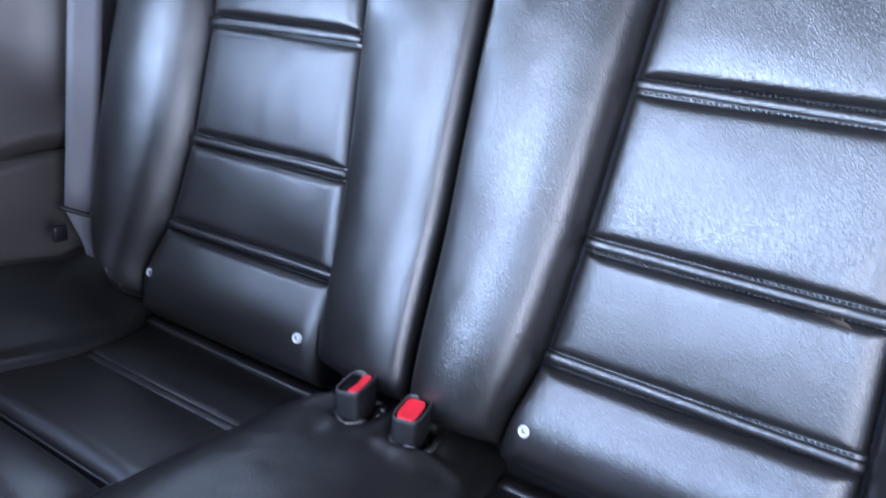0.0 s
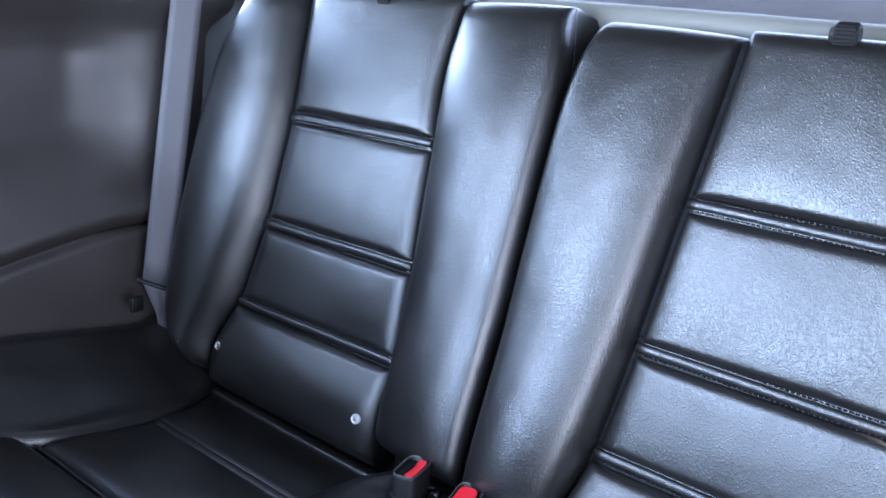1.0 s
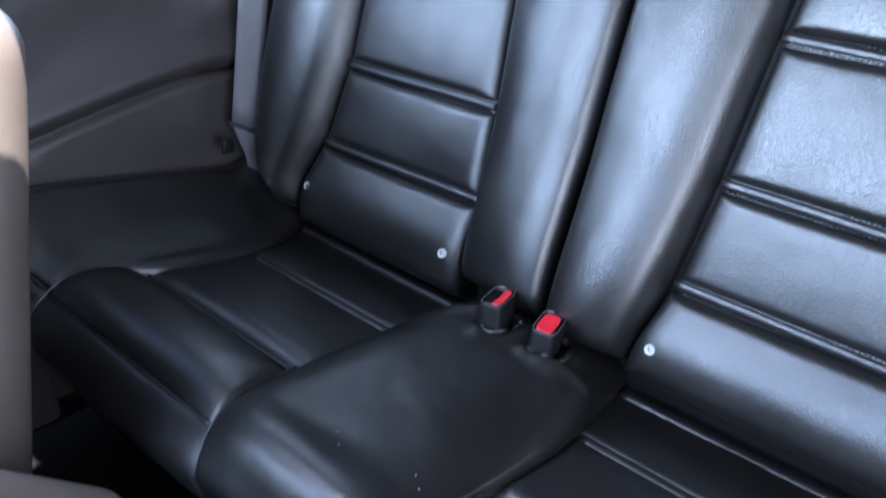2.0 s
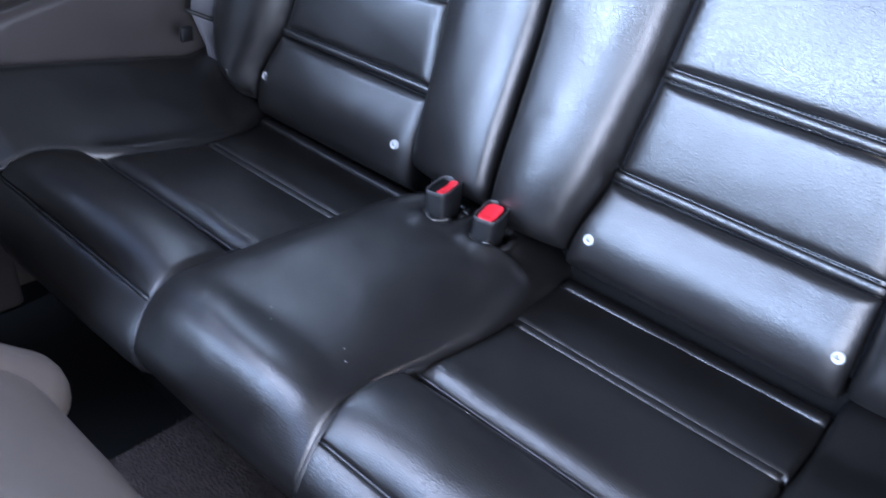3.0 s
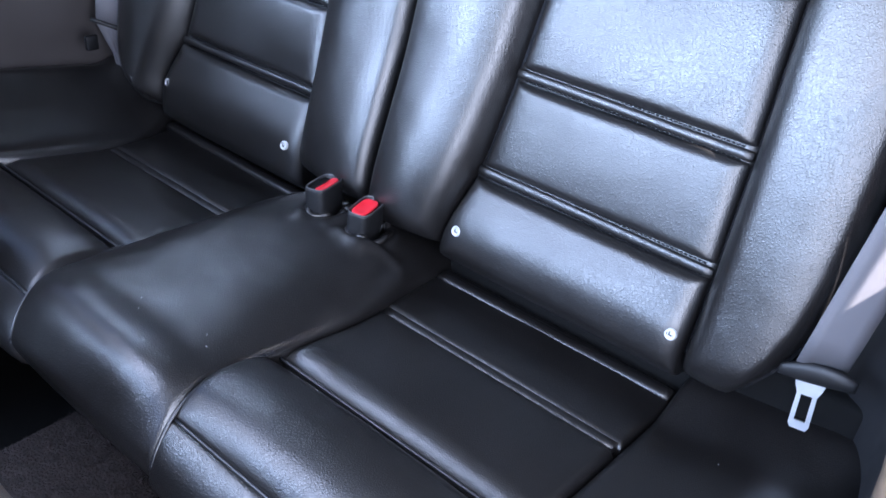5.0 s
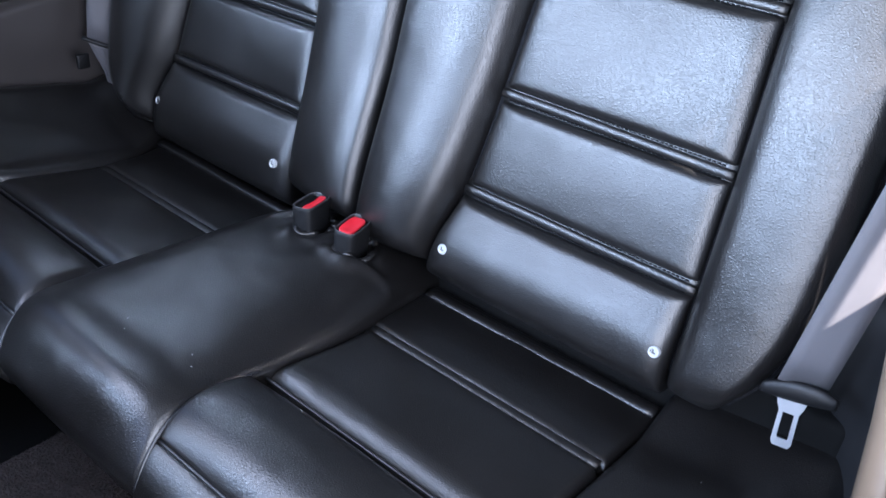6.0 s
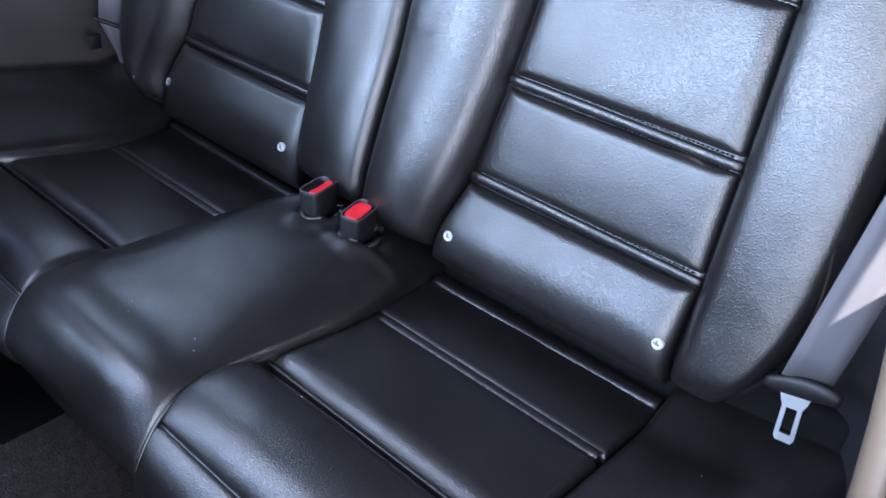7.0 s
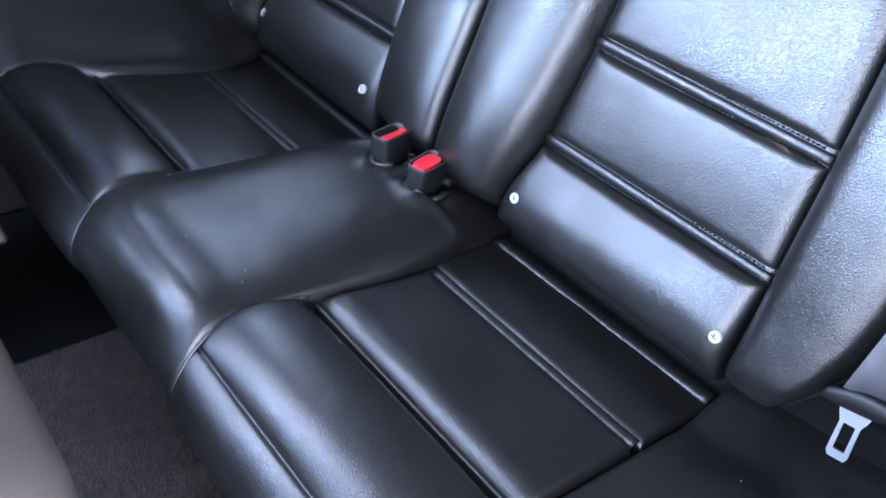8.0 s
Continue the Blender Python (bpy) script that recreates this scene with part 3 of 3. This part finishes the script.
def release_knob(x):
    ob = thing("release_knob", "black ribbed plastic knob on top of the backrest", "knob", "backrest knobs", at=(x, 0.176, 0.978))
    bm = bmesh.new()
    n, r = 72, 0.0130
    rings = []
    for h, k in ((0.003, 0.6), (0.008, 0.92), (0.010, 1.0), (0.028, 1.0), (0.031, 0.93), (0.032, 0.7), (0.032, 0.0)):
        if k:
            rings.append([bm.verts.new((r * k * (1 + (0.05 if k == 1.0 and q % 3 == 0 else 0)) * math.cos(2 * math.pi * q / n), r * k * (1 + (0.05 if k == 1.0 and q % 3 == 0 else 0)) * math.sin(2 * math.pi * q / n), h)) for q in range(n)])
        else:
            top = bm.verts.new((0, 0, h))
    for a, b in zip(rings, rings[1:]):
        for q in range(n):
            bm.faces.new((a[q], a[(q + 1) % n], b[(q + 1) % n], b[q]))
    for q in range(n):
        bm.faces.new((rings[-1][q], rings[-1][(q + 1) % n], top))
    bm.faces.new(list(reversed(rings[0])))
    bm.transform(pose(-0.0185, 0, 0.012, 0, 90, 0))
    part("cap", bm, KNOB, ob, smooth=False)
    box("stem", (-0.006, -0.006, -0.03), (0.006, 0.006, 0.004), KNOB, ob, 0.001)
    return ob


release_knob(0.320)
release_knob(-0.318)


# ---- seat belts ----
def ribbon(name, points, sides, thick, mat, parent, label=""):
    """Webbing: a band along points; sides are the half-width vectors."""
    bm = bmesh.new()
    rows = []
    for q, (p, s) in enumerate(zip(points, sides)):
        p, s = Vector(p), Vector(s)
        way = (Vector(points[min(q + 1, len(points) - 1)]) - Vector(points[max(q - 1, 0)])).normalized()
        n = way.cross(s).normalized() * thick / 2
        ring = []
        for k in range(25):
            c = -1 + k / 12
            ridge = 0.9 + 0.75 * math.cos(c * math.pi * 3) * (1 - c ** 8)
            ring.append(p + s * c + n * ridge)
        for k in range(24, -1, -6):
            ring.append(p + s * (-1 + k / 12) - n)
        rows.append([bm.verts.new(v) for v in ring])
    for a, b in zip(rows, rows[1:]):
        for k in range(len(a)):
            bm.faces.new((a[k], a[(k + 1) % len(a)], b[(k + 1) % len(a)], b[k]))
    bm.faces.new(rows[0])
    bm.faces.new(list(reversed(rows[-1])))
    return part(name, bm, mat, parent, label)


def along(a, b, n):
    return [Vector(a).lerp(Vector(b), q / (n - 1)) for q in range(n)]


belt = thing("seat_belt", "grey webbing seat belt with black guide and steel tongue hanging", "seat belt", "rear seat belts")
a, b = Vector((0.6445, 0.020, 0.457)), Vector((0.717, 0.002, 1.04))
half = Vector((0.0232, 0.0080, -0.001))
ribbon("webbing", along(a, b, 16), [half.lerp(Vector((0.0205, 0.0150, -0.006)), min(1, q / 7)) for q in range(16)], 0.0014, BELT, belt)
# guide: a wide flattened plastic piece with drooping ends
xs = np.linspace(-1, 1, 22)
bm = bmesh.new()
rings = []
for c in xs:
    w = 0.0130 * (1 - 0.50 * abs(c) ** 2.2)
    h = 0.0062 * (1 - 0.4 * abs(c) ** 4)
    p = Vector((0.6450 + 0.0370 * c, 0.017 + 0.004 * c, 0.4505 + 0.006 * c - 0.004 * abs(c) ** 2))
    rings.append([bm.verts.new(p + Vector((0, -h * math.cos(q * math.pi / 6), w * math.sin(q * math.pi / 6)))) for q in range(12)])
for r0, r1 in zip(rings, rings[1:]):
    for q in range(12):
        bm.faces.new((r0[q], r0[(q + 1) % 12], r1[(q + 1) % 12], r1[q]))
bm.faces.new(rings[0])
bm.faces.new(list(reversed(rings[-1])))
part("guide", bm, BLACK_PLASTIC, belt, "black plastic guide")
# tongue: a plate with a slot
bm = bmesh.new()
outer = [(-0.0175, 0.004), (-0.0150, -0.003), (-0.0112, -0.009), (-0.0118, -0.035), (-0.0090, -0.0385), (0.0090, -0.0385), (0.0118, -0.035), (0.0112, -0.009), (0.0150, -0.003), (0.0175, 0.004)]
hole = [(-0.0062, -0.0095), (-0.0062, -0.0095), (-0.0064, -0.010), (-0.0064, -0.0305), (-0.0060, -0.0315), (0.0060, -0.0315), (0.0064, -0.0305), (0.0064, -0.010), (0.0062, -0.0095), (0.0062, -0.0095)]
ends = []
for th in (-0.0012, 0.0012):
    o = [bm.verts.new((x, th, z)) for x, z in outer]
    i = [bm.verts.new((x, th, z)) for x, z in hole]
    ends.append((o, i))
    for q in range(9):
        vs = [o[q], o[q + 1], i[q + 1], i[q]]
        bm.faces.new(vs)
    bm.faces.new((o[9], o[0], i[0], i[9]))
(o0, i0), (o1, i1) = ends
for q in range(10):
    bm.faces.new((o0[q], o0[(q + 1) % 10], o1[(q + 1) % 10], o1[q]))
    bm.faces.new((i0[q], i0[(q + 1) % 10], i1[(q + 1) % 10], i1[q]))
tongue = part("tongue", bm, STEEL, belt, "bright steel tongue", smooth=False)
tongue.matrix_world = pose(0.6415, 0.015, 0.437, -4, -4, 6) @ Matrix.Diagonal((0.9, 1, 1.48, 1))

far_belt = thing("seat_belt", "grey webbing seat belt hanging over the dark side trim", "seat belt", "rear seat belts")
a, b = Vector((-0.660, 0.006, 0.483)), Vector((-0.668, 0.086, 1.04))
half = Vector((0.0125, 0.0200, -0.0095))
ribbon("webbing", along(a, b, 16), [half] * 16, 0.0014, BELT, far_belt)
ribbon("webbing", along((-0.660, 0.006, 0.482), (-0.664, 0.020, 0.40), 10), [half.lerp(Vector((0.010, 0.004, 0.0)), min(1, q / 6)) for q in range(10)], 0.0014, BELT, far_belt)
tube("guide", [a + half * c * 1.35 for c in np.linspace(-1, 1, 9)], 0.0042, BLACK_PLASTIC, far_belt, sides=12, label="black plastic guide")
box("tongue", (-0.664, -0.046, 0.446), (-0.655, -0.022, 0.473), BLACK_PLASTIC, far_belt, 0.003)


# ---- buckles ----
def superellipse(n, a, b, power=0.45):
    out = []
    for q in range(n):
        c, d = math.cos(2 * math.pi * q / n), math.sin(2 * math.pi * q / n)
        out.append((a * math.copysign(abs(c) ** power, c), b * math.copysign(abs(d) ** power, d)))
    return out


def skin(bm, rings, close_low=True, close_high=True):
    made = [[bm.verts.new(p) for p in r] for r in rings]
    n = len(made[0])
    for r0, r1 in zip(made, made[1:]):
        for q in range(n):
            bm.faces.new((r0[q], r0[(q + 1) % n], r1[(q + 1) % n], r1[q]))
    if close_low:
        bm.faces.new(list(reversed(made[0])))
    if close_high:
        bm.faces.new(made[-1])


def buckle(m, worn):
    """A belt buckle standing out of the bench: narrow along x, wide along y, its open end up."""
    ob = thing("seat_belt_buckle", "black plastic belt buckle with an off-centre worn red button" if worn else "black plastic belt buckle with a bright red button", "buckle", "belt buckles")
    ob.matrix_world = m
    n, a, b = 40, 0.0168, 0.0300
    edge = superellipse(n, a, b)
    bm = bmesh.new()
    rings = [[(x * k, y * k, z) for x, y in edge] for k, z in ((0.88, -0.075), (0.95, -0.03), (0.99, -0.008), (1.0, -0.003), (0.99, -0.0008), (0.96, 0.0), (0.90, -0.0002), (0.87, -0.001), (0.865, -0.006))]
    skin(bm, rings)
    part("housing", bm, BLACK_PLASTIC, ob)
    bm = bmesh.new()
    skin(bm, [[(x * k, y * k, z) for x, y in edge] for k, z in ((0.94, -0.0004), (0.965, 0.0010), (0.945, 0.0014), (0.915, 0.0008), (0.905, -0.0004))], False, False)
    part("rim", bm, RIM, ob, "scuffed grey rim")
    # the button: dished, with a rounded outline; the worn one leaves the slot open beside it
    bm = bmesh.new()
    w, l = (0.0075, 0.0245) if worn else (0.0118, 0.0235)
    shift = (0.0048, -0.001) if worn else (-0.0012, -0.0008)
    outline = superellipse(n, w, l, 0.55)
    rings = []
    for k, z in ((1.0, -0.006), (1.0, -0.0012), (0.96, -0.0002), (0.88, 0.0), (0.6, -0.0011), (0.3, -0.0019)):
        rings.append([(x * k + shift[0] - (0.0045 * (1 - (y / l) ** 2) if worn and x < 0 else 0) * (-1) * k, y * k + shift[1], z) for x, y in outline])
    skin(bm, rings)
    part("button", bm, RED, ob, "red plastic button")
    bm = block((0.0025 if not worn else 0.011, 0.042, 0.004), 0.001, 2)
    bmesh.ops.translate(bm, vec=(0.0118 if not worn else -0.0062, 0, -0.0040), verts=bm.verts)
    part("slot", bm, DARK, ob, "dark tongue slot")
    return ob


buckle(pose(-0.024, -0.052, 0.432, -2, -3, 14), True)
buckle(pose(0.060, -0.052, 0.429, -1, 3, 16), False)
# ---- front seats, seen from behind ----
def rounded(name, size, bevel, mat, parent, m, seed=0.0, label=""):
    bm = block(size, bevel, 6)
    bmesh.ops.subdivide_edges(bm, edges=[e for e in bm.edges if e.calc_length() > 0.08], cuts=6, use_grid_fill=True)
    for v in bm.verts:
        v.co += v.co.normalized() * 0.003 * ripple(v.co.x + seed, v.co.z + v.co.y)
    bm.transform(m)
    return part(name, bm, mat, parent, label)


far_seat = thing("front_seat", "taupe leather front seat standing upright, its shoulder in the sun", "car seat")
rounded("backrest", (0.48, 0.17, 0.64), 0.056, TAUPE, far_seat, pose(-0.42, -0.650, 0.530, -9, 0, 0))
rounded("headrest", (0.26, 0.09, 0.17), 0.04, TAUPE, far_seat, pose(-0.43, -0.63, 0.98, -8, 0, 0))
rounded("cushion", (0.50, 0.50, 0.16), 0.05, TAUPE, far_seat, pose(-0.43, -1.03, 0.27, 4, 0, 0), 3)
box("base", (-0.62, -1.28, 0.0), (-0.24, -0.84, 0.2), DARK, far_seat, 0.01)
near_seat = thing("front_seat", "taupe leather front seat folded forward", "car seat")
rounded("backrest", (0.46, 0.74, 0.17), 0.082, TAUPE, near_seat, pose(0.112, -0.892, 0.562, -42, 0, 0), 6)
rounded("side_bolster", (0.10, 0.40, 0.19), 0.049, TAUPE, near_seat, pose(-0.063, -0.757, 0.440, -42, 0, 0), 4)
rounded("cushion", (0.50, 0.50, 0.14), 0.05, TAUPE, near_seat, pose(0.36, -1.10, 0.22, 4, 0, 0), 9)
box("base", (0.17, -1.30, 0.0), (0.55, -0.90, 0.18), DARK, near_seat, 0.01)

# ---- car shell ----
quarter = thing("quarter_trim", "dark vinyl quarter trim beside the seat", "car trim", kind="structure")
# its plan runs from behind the backrest round to the door opening; the top rolls outwards
plan = [(0.585, 0.135), (0.630, 0.105), (0.672, 0.082), (0.700, 0.062), (0.722, 0.030), (0.737, -0.030), (0.746, -0.110), (0.752, -0.225)]
run = np.linspace(0, len(plan) - 1, 57)
px, py = np.interp(run, range(len(plan)), [p[0] for p in plan]), np.interp(run, range(len(plan)), [p[1] for p in plan])
for _ in range(6):
    px[1:-1], py[1:-1] = (px[:-2] + 2 * px[1:-1] + px[2:]) / 4, (py[:-2] + 2 * py[1:-1] + py[2:]) / 4
verts = []
profile = [(0.20, 0.0), (0.27, 0.001), (0.34, 0.002), (0.41, 0.001), (0.47, 0.0), (0.505, -0.003), (0.530, -0.009), (0.545, -0.018), (0.553, -0.030), (0.555, -0.050), (0.540, -0.060)]
for q in range(57):
    w = Vector((px[min(q + 1, 56)] - px[max(q - 1, 0)], py[min(q + 1, 56)] - py[max(q - 1, 0)], 0)).normalized()
    out = Vector((-w.y, w.x, 0))
    groove = 0.003 * math.exp(-((run[q] - 1.95) / 0.05) ** 2)
    for z, d in profile:
        lift = 0.05 * ease(3.0, 6.5, run[q])
        verts.append(Vector((px[q], py[q], z + lift * ease(0.34, 0.52, z))) + out * (-d + groove if z < 0.46 else -d))
finish("moulding", verts, grid_faces(57, len(profile)), DARK_VINYL, quarter)
# the grey cover of the pillar behind the belt, in two pieces with a seam
cover = thing("pillar_trim", "grey plastic cover of the pillar behind the belt", "car trim", kind="structure")
for low, high in ((0.500, 0.5830), (0.5855, 1.06)):
    bm = block((0.125, 0.012, high - low), 0.004)
    bm.transform(pose(0.712, 0.090, (low + high) / 2, 0, 0, -27.6))
    part("panel", bm, GREY_TRIM, cover)
sill = thing("door_jamb", "rose-red painted door jamb with a tan rubber seal", "car body", kind="structure")
tube("seal", [(0.730, -0.25, 0.86), (0.735, -0.25, 0.78), (0.738, -0.25, 0.70), (0.746, -0.25, 0.648), (0.7535, -0.25, 0.585), (0.757, -0.25, 0.53), (0.763, -0.26, 0.45), (0.765, -0.30, 0.33), (0.77, -0.40, 0.24), (0.77, -0.60, 0.20), (0.77, -1.4, 0.20)], 0.0145, TAN, sill, sides=14)
box("paint", (0.764, -0.29, 0.10), (0.80, 0.14, 0.66), PAINT, sill, 0.012, segments=4)
box("paint", (0.764, -1.6, 0.02), (0.80, -0.30, 0.16), PAINT, sill, 0.012, segments=4)

# the unseen headliner; its hole and stepped right edge are added to let sun in
for lo, hi in (((-0.80, -1.22), (-0.40, 0.36)), ((0.104, -1.22), (0.80, 0.0)), ((0.104, 0.0), (0.745, 0.36)), ((-0.40, -1.22), (0.104, -1.02)), ((-0.40, -0.575), (0.104, 0.36))):
    tagged(box("ceiling", (*lo, 1.12), (*hi, 1.155), HEADLINER), "pale grey fabric car headliner", "headliner", kind="structure")
# unseen panels added to shape the sun patches on the belt and outer bolster
tagged(box("wall_right", (0.815, -0.25, 1.10), (0.85, 0.012, 1.45), TAN), "unseen tan panel at the door pillar, added to bound the sun", "car trim", kind="structure")
tagged(box("wall_right", (0.815, -0.25, 0.30), (0.85, -0.020, 1.10), TAN), "unseen tan panel at the door pillar, added to bound the sun", "car trim", kind="structure")
tagged(box("wall_right", (0.815, -0.020, 0.30), (0.85, 0.14, 0.795), GREY_TRIM), "unseen grey panel added to cut the sun off below", "car trim", kind="structure")
tagged(box("wall_right", (0.815, -0.020, 0.95), (0.85, 0.14, 1.075), GREY_TRIM), "unseen grey bar added to cut the sun off above", "car trim", kind="structure")
tagged(box("wall_right", (0.815, 0.008, 0.795), (0.85, 0.14, 0.95), GREY_TRIM), "unseen grey panel added to cut the sun off behind", "car trim", kind="structure")
tagged(box("wall_right", (0.765, 0.14, 0.10), (0.81, 0.66, 0.80), GREY_TRIM), "grey trim of the rear quarter", "car trim", kind="structure")
# made-up wall out of view that blocks direct sun through the open door
tagged(box("wall_right", (1.15, -2.6, -0.30), (1.25, -0.20, 1.90), PAVING), "unseen wall added outside the door to keep sun off the bench", "wall", kind="structure")
tagged(box("wall_left", (-0.80, -1.7, 0.0), (-0.725, -0.370, 0.855), DOOR_TRIM, None, 0.012), "taupe far door panel below its window", "door", kind="structure")
tagged(box("wall_left", (-0.83, -0.368, 0.0), (-0.79, 0.66, 0.985), VINYL), "dark vinyl body side", "car body", kind="structure")
tagged(box("wall_front", (-0.80, -2.0, 0.0), (0.80, -1.7, 0.64), VINYL, None, 0.05), "dark vinyl dashboard", "dashboard", kind="structure")
tagged(box("wall_rear", (-0.80, 0.62, 0.0), (0.80, 0.66, 1.10), VINYL), "dark closing panel behind the seats", "car body", kind="structure")
ground = bmesh.new()
bmesh.ops.create_grid(ground, x_segments=4, y_segments=4, size=400)
bmesh.ops.translate(ground, vec=(0, 0, -0.3), verts=ground.verts)
tagged(part("ground", ground, PAVING, None), "pale sandy paving round the car", "ground", kind="structure")


# ---- lint ----
rng = random.Random(5)
lint = bmesh.new()
for x, v, d in ((0.007, 0.400, 0.024), (0.109, 0.384, 0.020), (0.027, 0.416, 0.022), (0.125, 0.396, 0.018), (0.253, 0.350, 0.011), (-0.3, 0.24, 0.0065), (0.552, -0.016, 0.0075), (0.60, 0.10, 0.016), (0.63, 0.21, 0.021), (-0.25, 0.41, 0.013)):
    c = cushion_place(x, v, hump_rise(x, v) + 0.0032 if abs(x) < 0.13 else d)
    turn = pose(c.x, c.y, c.z + 0.0004, 0, 0, rng.uniform(0, 180))
    made = bmesh.ops.create_icosphere(lint, subdivisions=1, radius=1.0)["verts"]
    bmesh.ops.transform(lint, matrix=turn @ Matrix.Diagonal((rng.uniform(0.0008, 0.0022), 0.0006, 0.0005, 1)), verts=made)
made = bmesh.ops.create_icosphere(lint, subdivisions=1, radius=0.0013)["verts"]
bmesh.ops.translate(lint, vec=back_place(-0.046, 0.424, 0.030), verts=made)
tagged(part("lint", lint, SNAP, None), "tiny white lint specks scattered on the black leather", "lint", kind="stuff")
